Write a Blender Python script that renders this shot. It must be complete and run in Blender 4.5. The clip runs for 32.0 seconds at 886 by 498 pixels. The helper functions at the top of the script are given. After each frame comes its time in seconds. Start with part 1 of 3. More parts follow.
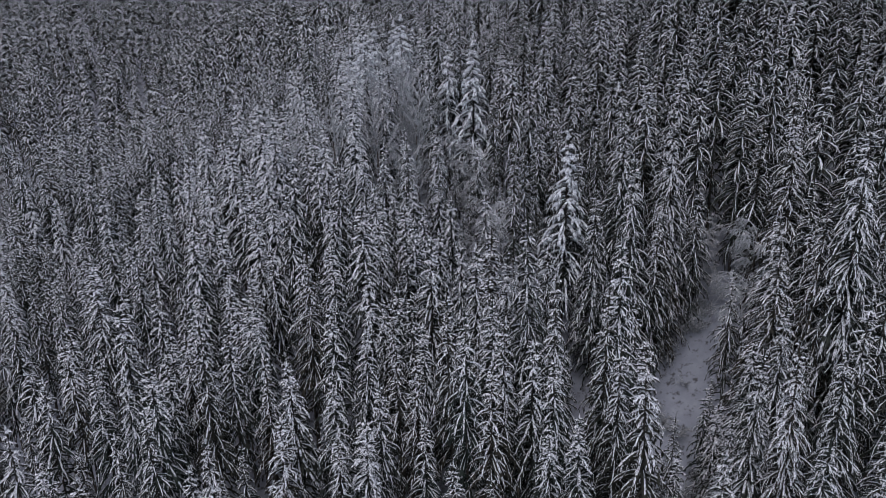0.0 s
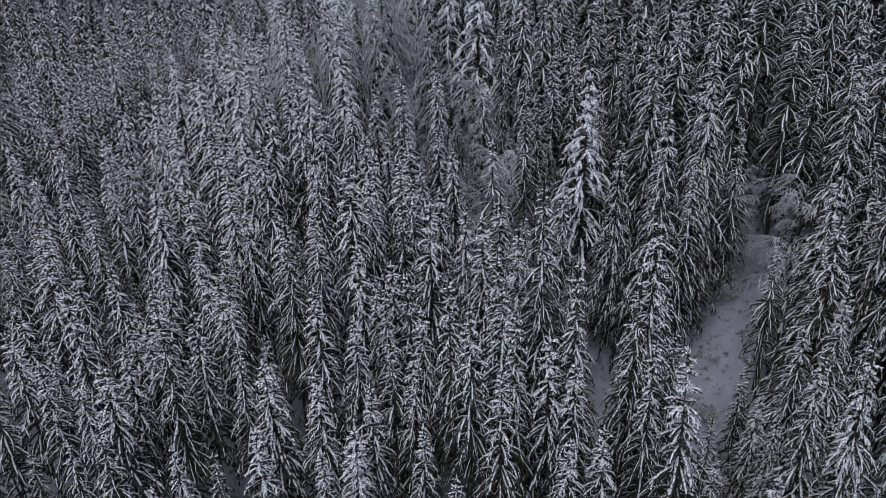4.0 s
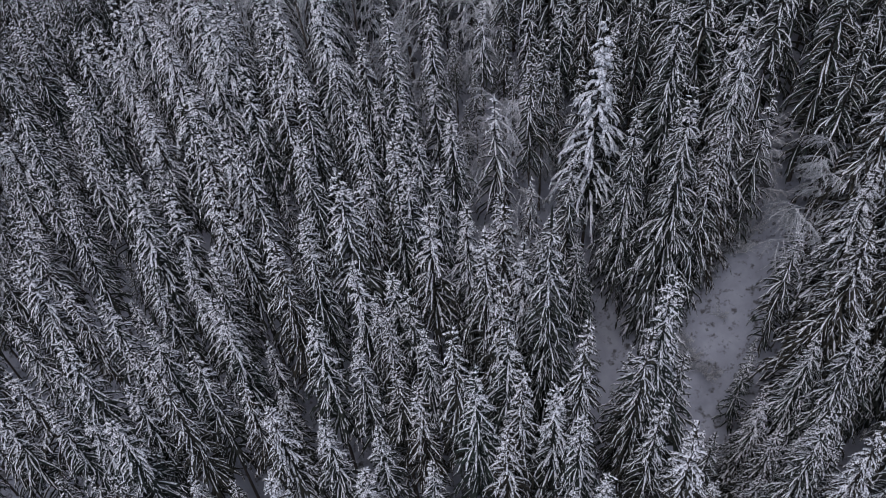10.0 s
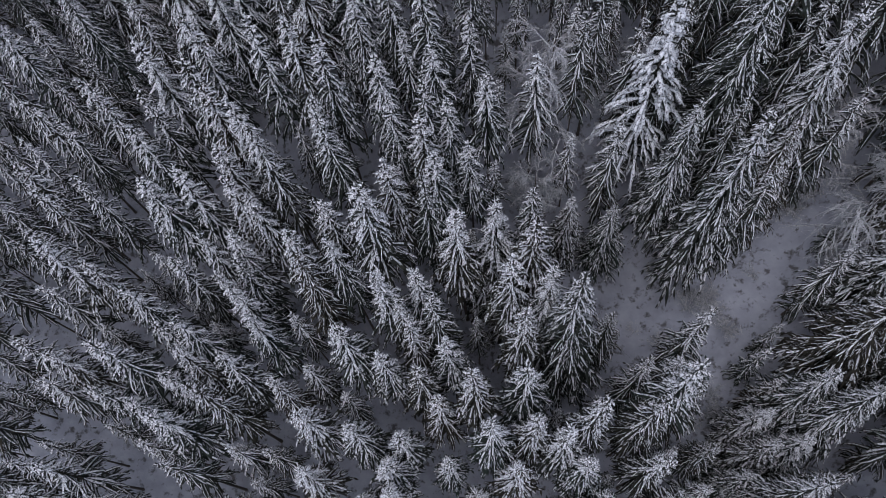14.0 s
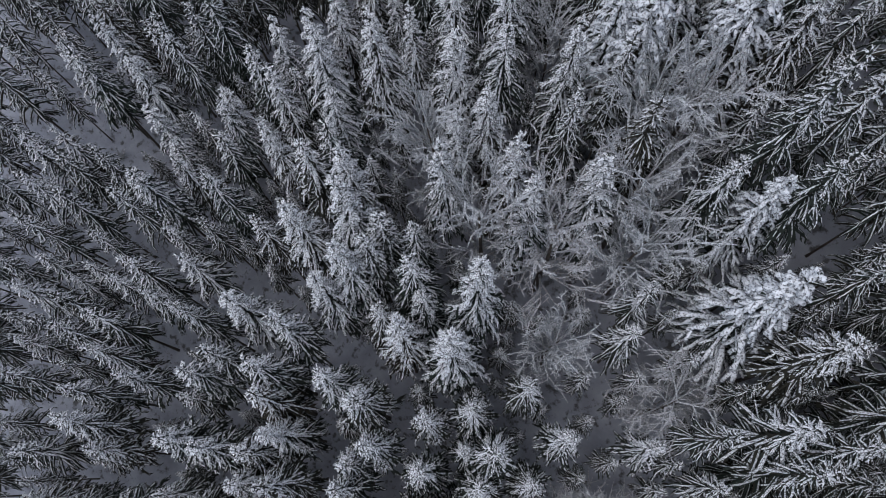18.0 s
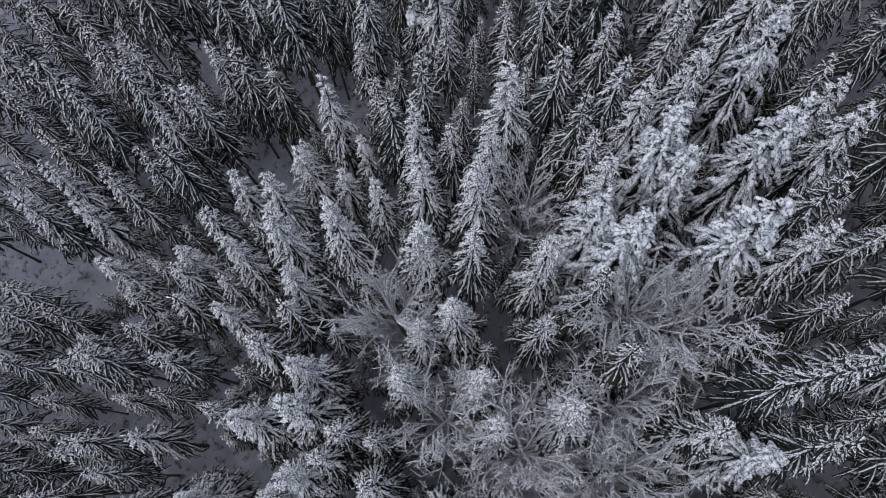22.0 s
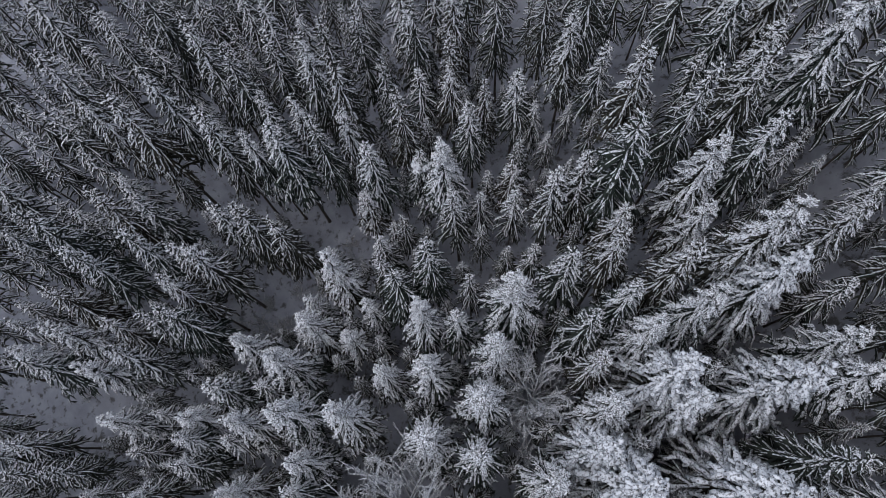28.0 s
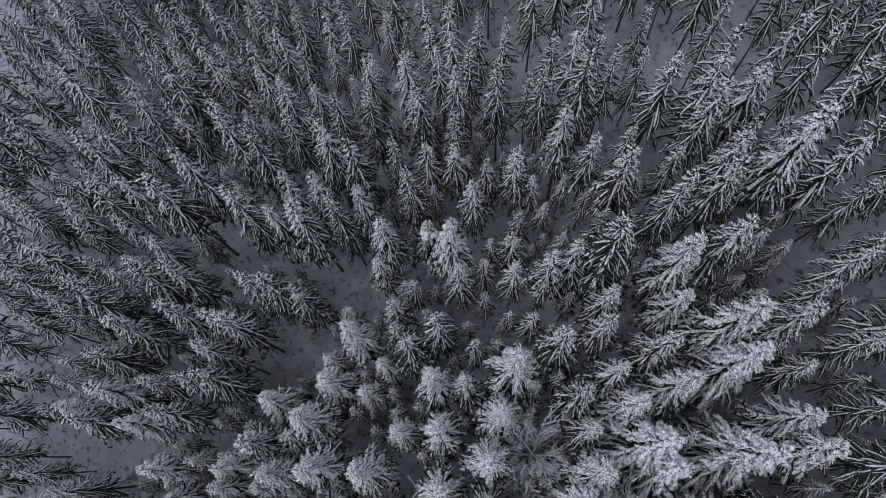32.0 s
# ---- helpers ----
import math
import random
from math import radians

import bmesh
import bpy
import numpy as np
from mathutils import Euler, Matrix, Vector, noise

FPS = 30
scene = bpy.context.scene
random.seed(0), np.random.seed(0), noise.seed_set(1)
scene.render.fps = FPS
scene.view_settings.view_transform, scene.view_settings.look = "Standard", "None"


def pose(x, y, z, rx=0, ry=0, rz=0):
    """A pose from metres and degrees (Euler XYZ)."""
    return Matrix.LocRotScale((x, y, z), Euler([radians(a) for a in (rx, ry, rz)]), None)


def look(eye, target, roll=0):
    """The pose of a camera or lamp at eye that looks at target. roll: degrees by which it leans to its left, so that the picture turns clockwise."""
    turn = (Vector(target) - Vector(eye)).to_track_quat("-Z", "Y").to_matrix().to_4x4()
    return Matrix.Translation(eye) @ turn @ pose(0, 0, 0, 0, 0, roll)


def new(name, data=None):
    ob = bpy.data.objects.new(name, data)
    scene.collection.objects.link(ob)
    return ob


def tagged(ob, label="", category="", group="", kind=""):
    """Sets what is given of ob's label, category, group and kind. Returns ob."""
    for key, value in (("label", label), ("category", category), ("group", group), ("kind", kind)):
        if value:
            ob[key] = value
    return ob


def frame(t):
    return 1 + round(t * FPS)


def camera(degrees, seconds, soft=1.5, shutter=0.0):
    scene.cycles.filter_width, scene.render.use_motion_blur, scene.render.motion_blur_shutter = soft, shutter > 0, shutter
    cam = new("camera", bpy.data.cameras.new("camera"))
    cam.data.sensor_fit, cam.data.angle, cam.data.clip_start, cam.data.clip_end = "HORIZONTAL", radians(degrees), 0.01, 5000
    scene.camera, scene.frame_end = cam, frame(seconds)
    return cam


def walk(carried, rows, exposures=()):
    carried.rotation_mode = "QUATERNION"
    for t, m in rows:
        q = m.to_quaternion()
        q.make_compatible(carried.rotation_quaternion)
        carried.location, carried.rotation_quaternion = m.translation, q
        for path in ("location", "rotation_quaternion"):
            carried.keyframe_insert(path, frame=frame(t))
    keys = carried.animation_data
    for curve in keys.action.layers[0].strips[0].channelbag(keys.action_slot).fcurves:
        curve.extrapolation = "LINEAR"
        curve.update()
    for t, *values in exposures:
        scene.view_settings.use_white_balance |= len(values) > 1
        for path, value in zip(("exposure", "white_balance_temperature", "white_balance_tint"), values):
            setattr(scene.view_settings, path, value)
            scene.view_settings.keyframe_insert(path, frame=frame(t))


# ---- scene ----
# world: metres, z up, y the way the camera flies first
import itertools

# ---- camera ----
cam = camera(64.15, 32.0, soft=0.4)
PATH = [
    (0.0, -0.02, -0.07, 52.79, 72.47, 1.35, -1.26),
    (0.5, -0.15, 1.28, 52.75, 71.42, 1.27, -1.29),
    (1.0, -0.15, 2.90, 52.53, 70.59, 1.31, -1.31),
    (1.5, -0.05, 4.60, 52.55, 69.88, 1.35, -1.28),
    (2.0, 0.16, 6.23, 52.77, 69.24, 1.48, -1.22),
    (2.5, 0.27, 7.95, 53.13, 68.56, 1.55, -1.20),
    (4.5, 0.47, 14.26, 54.81, 64.33, 1.76, -1.25),
    (5.0, 0.60, 15.70, 55.18, 63.14, 1.95, -1.28),
    (5.5, 0.78, 17.26, 55.64, 61.86, 2.12, -1.25),
    (6.0, 0.93, 18.79, 56.37, 60.73, 2.33, -1.33),
    (6.5, 1.13, 20.18, 58.08, 59.47, 2.49, -1.32),
    (7.0, 1.26, 21.46, 60.03, 58.10, 2.68, -1.42),
    (7.5, 1.34, 22.64, 61.80, 56.73, 2.80, -1.54),
    (8.0, 1.41, 23.89, 63.56, 55.06, 2.90, -1.67),
    (8.5, 1.61, 25.05, 65.48, 53.19, 3.12, -1.73),
    (9.0, 1.76, 26.17, 67.27, 51.29, 3.37, -1.87),
    (9.5, 1.82, 27.36, 69.12, 49.38, 3.48, -2.03),
    (10.0, 1.98, 28.31, 70.90, 47.44, 3.72, -2.15),
    (10.5, 2.01, 29.28, 72.75, 45.18, 3.82, -2.31),
    (11.0, 2.24, 30.62, 74.58, 42.51, 4.01, -2.45),
    (11.5, 2.37, 32.31, 76.32, 39.47, 4.07, -2.64),
    (12.0, 2.66, 34.88, 78.08, 36.41, 4.24, -2.79),
    (12.5, 2.87, 38.49, 79.83, 33.16, 4.32, -2.89),
    (13.0, 2.99, 42.73, 81.41, 30.07, 4.32, -2.39),
    (13.5, 2.99, 47.64, 83.07, 26.82, 4.10, -1.46),
    (15.5, 2.98, 69.14, 88.00, 17.20, 3.23, 18.78),
    (16.0, 2.35, 75.48, 90.07, 16.36, 2.79, 27.64),
    (16.5, 1.02, 81.93, 92.30, 16.45, 2.39, 34.35),
    (17.0, -0.64, 87.90, 93.79, 16.60, 2.26, 34.31),
    (17.5, -2.59, 93.75, 94.46, 16.69, 2.21, 34.31),
    (18.0, -4.49, 98.47, 94.63, 17.04, 2.07, 34.27),
    (18.5, -6.27, 102.56, 94.68, 17.04, 2.02, 34.25),
    (19.0, -7.76, 105.73, 94.75, 17.12, 1.86, 34.21),
    (19.5, -8.82, 108.31, 94.89, 17.19, 1.95, 34.38),
    (20.0, -9.76, 110.39, 94.96, 17.23, 1.98, 34.41),
    (20.5, -10.56, 111.86, 94.91, 17.43, 1.79, 34.50),
    (21.0, -11.06, 113.16, 94.85, 17.52, 1.90, 34.62),
    (21.5, -11.52, 114.13, 94.83, 17.56, 1.93, 34.71),
    (22.0, -11.99, 114.86, 94.85, 17.56, 1.89, 34.74),
    (22.5, -12.27, 115.44, 94.98, 17.56, 1.95, 34.78),
    (23.0, -12.53, 116.01, 95.02, 17.53, 2.02, 34.83),
    (23.5, -12.77, 116.56, 95.02, 17.49, 2.11, 34.89),
    (24.0, -13.15, 117.22, 95.11, 17.32, 2.16, 34.85),
    (24.5, -13.70, 118.29, 95.19, 17.30, 2.30, 34.94),
    (25.0, -14.64, 119.79, 95.31, 17.27, 2.39, 34.93),
    (25.5, -15.78, 121.71, 95.45, 17.19, 2.57, 34.93),
    (26.0, -17.10, 123.70, 95.60, 17.19, 2.63, 34.97),
    (26.5, -18.37, 125.56, 95.96, 17.16, 2.68, 34.98),
    (28.5, -22.06, 130.14, 99.22, 17.03, 2.77, 34.75),
    (29.0, -22.59, 130.78, 100.01, 16.99, 2.82, 34.66),
    (29.5, -23.00, 131.32, 101.24, 16.94, 2.83, 34.66),
    (30.0, -23.35, 131.80, 102.40, 16.90, 2.87, 34.55),
    (30.5, -23.68, 132.22, 103.58, 16.88, 2.88, 34.51),
    (31.0, -23.96, 132.62, 104.87, 16.85, 2.92, 34.39),
    (31.5, -24.31, 133.12, 106.20, 16.72, 2.92, 34.37),
    (32.0, -24.64, 133.53, 107.51, 16.68, 2.94, 34.26),
]
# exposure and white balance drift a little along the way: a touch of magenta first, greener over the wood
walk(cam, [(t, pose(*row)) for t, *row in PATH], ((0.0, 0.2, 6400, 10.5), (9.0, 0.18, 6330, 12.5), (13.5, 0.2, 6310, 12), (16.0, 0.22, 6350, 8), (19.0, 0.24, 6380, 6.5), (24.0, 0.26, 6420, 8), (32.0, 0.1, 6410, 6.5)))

# ---- light: an overcast winter sky ----
world = bpy.data.worlds.new("winter_sky")
scene.world = world
world.use_nodes = True
wn, wl = world.node_tree.nodes, world.node_tree.links
sky = wn.new("ShaderNodeTexSky")
sky.sky_type, sky.sun_disc = "NISHITA", False
sky.sun_elevation, sky.sun_rotation, sky.dust_density, sky.ozone_density = radians(70), radians(214), 2.0, 1.5
wl.new(sky.outputs["Color"], wn["Background"].inputs["Color"])
wn["Background"].inputs["Strength"].default_value = 0.06
sun = new("sun", bpy.data.lights.new("sun", "SUN"))
sun.data.energy, sun.data.angle, sun.data.color = 2.05, radians(95), (0.93, 0.915, 1.0)
sun.matrix_world = look((0, 0, 0), (0.2, 0.3, -1.0))


# ---- materials ----
def material(name, rough=0.8):
    m = bpy.data.materials.new(name)
    m.use_nodes = True
    b = m.node_tree.nodes["Principled BSDF"]
    b.inputs["Roughness"].default_value = rough
    return m, m.node_tree.nodes, m.node_tree.links, b


def ramp(nodes, links, source, stops):
    r = nodes.new("ShaderNodeValToRGB")
    e = r.color_ramp.elements
    for i, (pos, col) in enumerate(stops):
        if i > 1:
            e.new(pos)
        e[i].position, e[i].color = pos, (*col, 1)
    links.new(source, r.inputs["Fac"])
    return r.outputs["Color"]


def noise_node(nodes, links, scale, detail=4.0, rough=0.6, coords="Object"):
    tc = nodes.new("ShaderNodeTexCoord")
    n = nodes.new("ShaderNodeTexNoise")
    n.inputs["Scale"].default_value, n.inputs["Detail"].default_value, n.inputs["Roughness"].default_value = scale, detail, rough
    links.new(tc.outputs[coords], n.inputs["Vector"])
    return n.outputs["Fac"]


def mix(nodes, links, fac, a, b, how="MIX"):
    m = nodes.new("ShaderNodeMix")
    m.data_type, m.blend_type = "RGBA", how
    for sock, v in ((m.inputs["Factor"], fac), (m.inputs["A"], a), (m.inputs["B"], b)):
        if isinstance(v, (int, float)):
            sock.default_value = v
        elif isinstance(v, tuple):
            sock.default_value = (*v, 1)
        else:
            links.new(v, sock)
    return m.outputs["Result"]


def bump(nodes, links, bsdf, height, strength, distance):
    b = nodes.new("ShaderNodeBump")
    b.inputs["Strength"].default_value, b.inputs["Distance"].default_value = strength, distance
    links.new(height, b.inputs["Height"])
    links.new(b.outputs["Normal"], bsdf.inputs["Normal"])


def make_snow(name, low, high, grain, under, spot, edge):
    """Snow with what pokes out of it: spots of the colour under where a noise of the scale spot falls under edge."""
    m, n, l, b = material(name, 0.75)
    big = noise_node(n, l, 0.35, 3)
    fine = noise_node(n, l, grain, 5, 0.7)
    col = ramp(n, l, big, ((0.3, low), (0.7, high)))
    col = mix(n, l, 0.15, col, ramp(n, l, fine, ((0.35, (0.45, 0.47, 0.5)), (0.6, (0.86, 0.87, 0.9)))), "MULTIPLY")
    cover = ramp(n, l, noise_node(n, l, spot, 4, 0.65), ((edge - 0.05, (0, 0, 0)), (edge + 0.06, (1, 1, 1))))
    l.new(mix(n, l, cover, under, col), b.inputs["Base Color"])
    bump(n, l, b, fine, 0.8, 0.09)
    return m


SNOW = make_snow("bough_snow", (0.78, 0.8, 0.83), (0.92, 0.93, 0.95), 6.0, (0.06, 0.06, 0.056), 9.0, 0.465)
SOFT_SNOW = make_snow("thick_snow", (0.78, 0.8, 0.83), (0.92, 0.93, 0.95), 7.0, (0.12, 0.122, 0.125), 5.5, 0.44)
# forest floor snow: shade between the trees is put into this darker colour
SHADED_GROUND_SNOW = make_snow("shaded_ground_snow", (0.24, 0.252, 0.29), (0.37, 0.383, 0.425), 1.2, (0.09, 0.09, 0.092), 0.9, 0.4)


def make_needles(name, dark, light, frost, amount, joined=False):
    m, n, l, b = material(name, 0.85)
    vary = n.new("ShaderNodeNewGeometry").outputs["Random Per Island"] if joined else n.new("ShaderNodeObjectInfo").outputs["Random"]
    col = ramp(n, l, noise_node(n, l, 1.7, 4), ((0.35, dark), (0.65, light)))
    hoar = ramp(n, l, noise_node(n, l, 16.0, 4, 0.7), ((0.62 - amount, (0, 0, 0)), (0.80 - amount, (1, 1, 1))))
    tone = ramp(n, l, vary, ((0.0, (1.0, 0.72, 0.5)), (0.5, (0.75, 0.8, 0.7)), (1.0, (0.6, 0.85, 0.75))))
    l.new(mix(n, l, hoar, mix(n, l, 1.0, col, tone, "MULTIPLY"), frost), b.inputs["Base Color"])
    return m


NEEDLES = make_needles("frosted_needles", (0.010, 0.012, 0.011), (0.034, 0.038, 0.031), (0.13, 0.134, 0.14), -0.115)
WOOD_NEEDLES = make_needles("wood_needles", (0.010, 0.012, 0.011), (0.034, 0.038, 0.031), (0.13, 0.134, 0.14), -0.115, True)
BARE_TWIG = make_needles("frosted_twig", (0.045, 0.04, 0.037), (0.11, 0.1, 0.09), (0.55, 0.56, 0.58), 0.25)


def make_bark():
    m, n, l, b = material("spruce_bark", 0.9)
    f = noise_node(n, l, 3.0, 6, 0.7)
    l.new(ramp(n, l, f, ((0.3, (0.03, 0.024, 0.02)), (0.7, (0.11, 0.09, 0.075)))), b.inputs["Base Color"])
    bump(n, l, b, f, 0.7, 0.05)
    return m


BARK = make_bark()


# ---- mesh helpers ----
class Soup:
    """Points and faces gathered for one mesh."""

    def __init__(self):
        self.v, self.f = [], []

    def point(self, p):
        self.v.append((p[0], p[1], p[2]))
        return len(self.v) - 1

    def tube(self, pts, radii, sides=5, flat=1.0):
        rings = []
        for i, (p, r) in enumerate(zip(pts, radii)):
            d = (pts[min(i + 1, len(pts) - 1)] - pts[max(i - 1, 0)]).normalized()
            u = d.cross(Vector((0, 0, 1)))
            u = u.normalized() if u.length > 1e-3 else Vector((1, 0, 0))
            w = u.cross(d)
            rings.append([self.point(p + u * (r * math.cos(2 * math.pi * k / sides)) + w * (r * flat * math.sin(2 * math.pi * k / sides))) for k in range(sides)])
        for a, b in zip(rings, rings[1:]):
            for k in range(sides):
                self.f.append((a[k], a[(k + 1) % sides], b[(k + 1) % sides], b[k]))
        self.f.append(tuple(rings[-1]))

    def mesh(self, name, mat, smooth=False):
        me = bpy.data.meshes.new(name)
        me.from_pydata(self.v, [], self.f)
        me.materials.append(mat)
        if smooth:
            me.polygons.foreach_set("use_smooth", [True] * len(me.polygons))
        me.update()
        return me


def part(name, me, parent, label=""):
    ob = new(name, me)
    ob.parent = parent
    if label:
        ob["label"] = label
    return ob


def thing(name, label, category, group=""):
    return tagged(new(name), label, category, group)


# ---- ground ----
def ground(x, y):
    """Height of the forest floor: a hillside that rises ahead and to the right, with a small hollow at the glade."""
    u, v = max(-96, min(60, x)) / 60, (max(48, min(180, y)) - 108) / 60
    crowns = 40.4 + 18.6 * u + 25.1 * v + 6.0 * u * u + 17.4 * u * v - 2.8 * v * v
    tall = max(25.4, min(28.8, 15.6 + 0.158 * (x + 50.4)))
    z = crowns - tall - 8.5 * math.exp(-((x - 14.0) ** 2 + (y - 83.5) ** 2) / 330) - 3.6 * math.exp(-((x + 58) ** 2 + (y - 132) ** 2) / 700)
    return z + 0.42 * max(0, y - 180) + 0.12 * max(0, x - 60) + 0.08 * min(0, y - 48)


# open snow: x, y and radius of rounds that run into each other
CLEARINGS = [
    (14.4, 82.8, 7.2),
    (20.4, 81.6, 6.0),
    (27.6, 79.2, 4.2),
    (36.6, 85.0, 3.8),
    (31.8, 79.8, 3.8),
    (26.4, 70.2, 3.6),
    (27.0, 64.8, 3.0),
    (9.6, 90.0, 3.6),
    (40.2, 83.4, 3.6),
    (-52.2, 48.0, 3.8),
    (-55.6, 145.5, 2.6),
    (-51.7, 145.2, 2.8),
    (-52.5, 141.5, 2.8),
    (-52.5, 134.2, 2.6),
    (-55.6, 129.6, 2.9),
    (-57.8, 125.7, 2.3),
    (-61.7, 113.4, 2.2),
    (-65.4, 108.6, 2.4),
    (-70.7, 104.5, 2.2),
    (-80.1, 101.0, 1.9),
    (-8.0, 155.5, 1.6),
    (-5.6, 158.2, 1.2),
    (-56.1, 181.9, 2.2),
    (-49.2, 142.5, 1.9),
]



def clearing(x, y):
    """How far inside open snow a place is, in metres (below 0: under trees)."""
    return max(r - math.hypot(x - cx, y - cy) for cx, cy, r in CLEARINGS)


def build_ground():
    n = 150
    xs = [-1400 + 2800 * i / n for i in range(n + 1)]
    warp = lambda u: u * (0.12 + 0.88 * (abs(u) / 1400) ** 1.5)
    verts, faces = [], []
    for j in range(n + 1):
        for i in range(n + 1):
            x, y = warp(xs[i]), 108 + warp(xs[j])
            bumps = 0.35 * noise.noise(Vector((x * 0.12, y * 0.12, 0))) + 0.12 * noise.noise(Vector((x * 0.6, y * 0.6, 3)))
            verts.append((x, y, ground(x, y) + bumps))
    for j in range(n):
        for i in range(n):
            a = j * (n + 1) + i
            faces.append((a, a + 1, a + n + 2, a + n + 1))
    me = bpy.data.meshes.new("ground")
    me.from_pydata(verts, [], faces)
    me.materials.append(SHADED_GROUND_SNOW)
    me.polygons.foreach_set("use_smooth", [True] * len(me.polygons))
    tagged(new("ground", me), "snow-covered forest floor rising up the hillside", "ground", kind="structure")


build_ground()


# ---- spruces ----
def ridge(soup, pts, widths, high, sink):
    """A low roof along pts: a raised middle line with both edges sunk below it."""
    rows = []
    for k, (p, w) in enumerate(zip(pts, widths)):
        d = pts[min(k + 1, len(pts) - 1)] - pts[max(k - 1, 0)]
        across = Vector((-d.y, d.x, 0))
        across = across.normalized() if across.length > 1e-4 else Vector((1, 0, 0))
        low = Vector((0, 0, -sink * w))
        rows.append((soup.point(p + across * w + low), soup.point(p + Vector((0, 0, high * w))), soup.point(p - across * w + low)))
    for a, c in zip(rows, rows[1:]):
        soup.f += [(a[0], c[0], c[1], a[1]), (a[1], c[1], c[2], a[2])]


def spray(needles, snow, a, way, reach, dark, white, rng, plain=False):
    """A hanging side twig: a dark kite, and on it a small heap of snow that thins to both ends."""
    across = Vector((-way.y, way.x, 0))
    across = across.normalized() if across.length > 1e-4 else Vector((1, 0, 0))
    tip, mid = a + way * reach, a + way * (reach * rng.uniform(0.4, 0.6))
    low = Vector((0, 0, -0.6 * dark))
    q = [needles.point(p) for p in (a, mid + across * dark + low, tip, mid - across * dark + low)]
    needles.f += [(q[0], q[1], q[2]), (q[0], q[2], q[3])]
    if white > 0:
        up = Vector((0, 0, 0.04))
        if plain:
            return ridge(snow, [a + way * (reach * 0.1) + up, a + way * (reach * 0.93) + up], [white * 0.7, white * 0.9], 0.55, 0.6)
        ridge(snow, [a + way * (reach * 0.1) + up, mid + up + Vector((0, 0, 0.05 * reach)), a + way * (reach * rng.uniform(0.85, 1.0)) + up], [white * 0.6, white * rng.uniform(0.8, 1.3), white * 0.7], 0.55, 0.6)


def bough(needles, snow, base, az, reach, start, fall, rng, load, twigs=4, lumps=4, lumpy=False, thin=1.0):
    """One bough that leaves the trunk at the angle start and bends down by fall until it is reach away, with hanging side twigs and lumps of snow on its back."""
    out = Vector((math.cos(az), math.sin(az), 0))
    side = Vector((-out.y, out.x, 0))
    bend = rng.uniform(-0.22, 0.22)
    nodes = 3
    tilt = [start - fall * ((i + 0.5) / nodes) ** 1.3 * 1.1 for i in range(nodes)]
    length = reach / max(0.35, sum(math.cos(e) for e in tilt) / nodes)
    spine, p = [base], base
    for i, e in enumerate(tilt):
        p = p + (out * math.cos(e) + side * bend * (i + 1) / nodes + Vector((0, 0, math.sin(e)))) * (length / nodes)
        spine.append(p)

    def along(s):
        i = min(nodes - 1, int(s * nodes))
        return spine[i].lerp(spine[i + 1], s * nodes - i)

    dark = min(0.21, 0.035 * length + 0.09) * thin
    ridge(needles, spine, [dark * k * rng.uniform(0.8, 1.2) for k in (0.6, 1.0, 0.9, 0.2)], 0.1, 0.7)
    white = (0.01 * length + 0.058) * load * thin
    lift = Vector((0, 0, 0.05))
    stops = [0.1 + 0.86 * i / lumps for i in range(lumps + 1)] if lumps > 3 else [0.08, 0.333, 0.667, 0.97]
    if lumpy:
        pts = [along(s) + lift + Vector((rng.uniform(-0.06, 0.06), rng.uniform(-0.06, 0.06), rng.uniform(0, 0.08))) for s in stops]
        snow.tube(pts, [white * k for k in [0.4] + [rng.uniform(0.6, 1.65) for _ in pts[2:]] + [rng.uniform(0.8, 1.2)]], 6, 0.8)
    else:
        ridge(snow, [along(s) + lift for s in stops], [white * k for k in [0.5] + [rng.uniform(0.65, 1.4) for _ in stops[2:]] + [0.6]], 0.55, 0.55)
    for k in range(twigs):
        s = 0.22 + 0.74 * (k + rng.random()) / twigs
        a = along(s)
        e = start - fall * s - rng.uniform(-0.05, 0.55)
        turn = (1 if k % 2 else -1) * rng.uniform(0.3, 0.9)
        way = (out * math.cos(turn) + side * math.sin(turn)) * math.cos(e) + Vector((0, 0, math.sin(e)))
        far = length * (0.40 - 0.2 * s) * rng.uniform(0.6, 1.4) + 0.15
        w = (0.025 * far + 0.06) * thin * rng.uniform(0.75, 1.3)
        if lumpy:
            spray(needles, snow, a, way, far, w * 1.3, 0, rng)
            snow.tube([a + way * (far * q) + lift for q in (0.05, 0.5, 0.95)], [w * load * rng.uniform(0.4, 0.7), w * load * rng.uniform(0.7, 1.3), w * load * rng.uniform(0.5, 0.95)], 5, 0.8)
        else:
            spray(needles, snow, a, way, far, w * 1.15, w * load * rng.uniform(0.3, 0.62) if rng.random() < 0.25 + 0.5 * load else 0, rng, lumps <= 3)


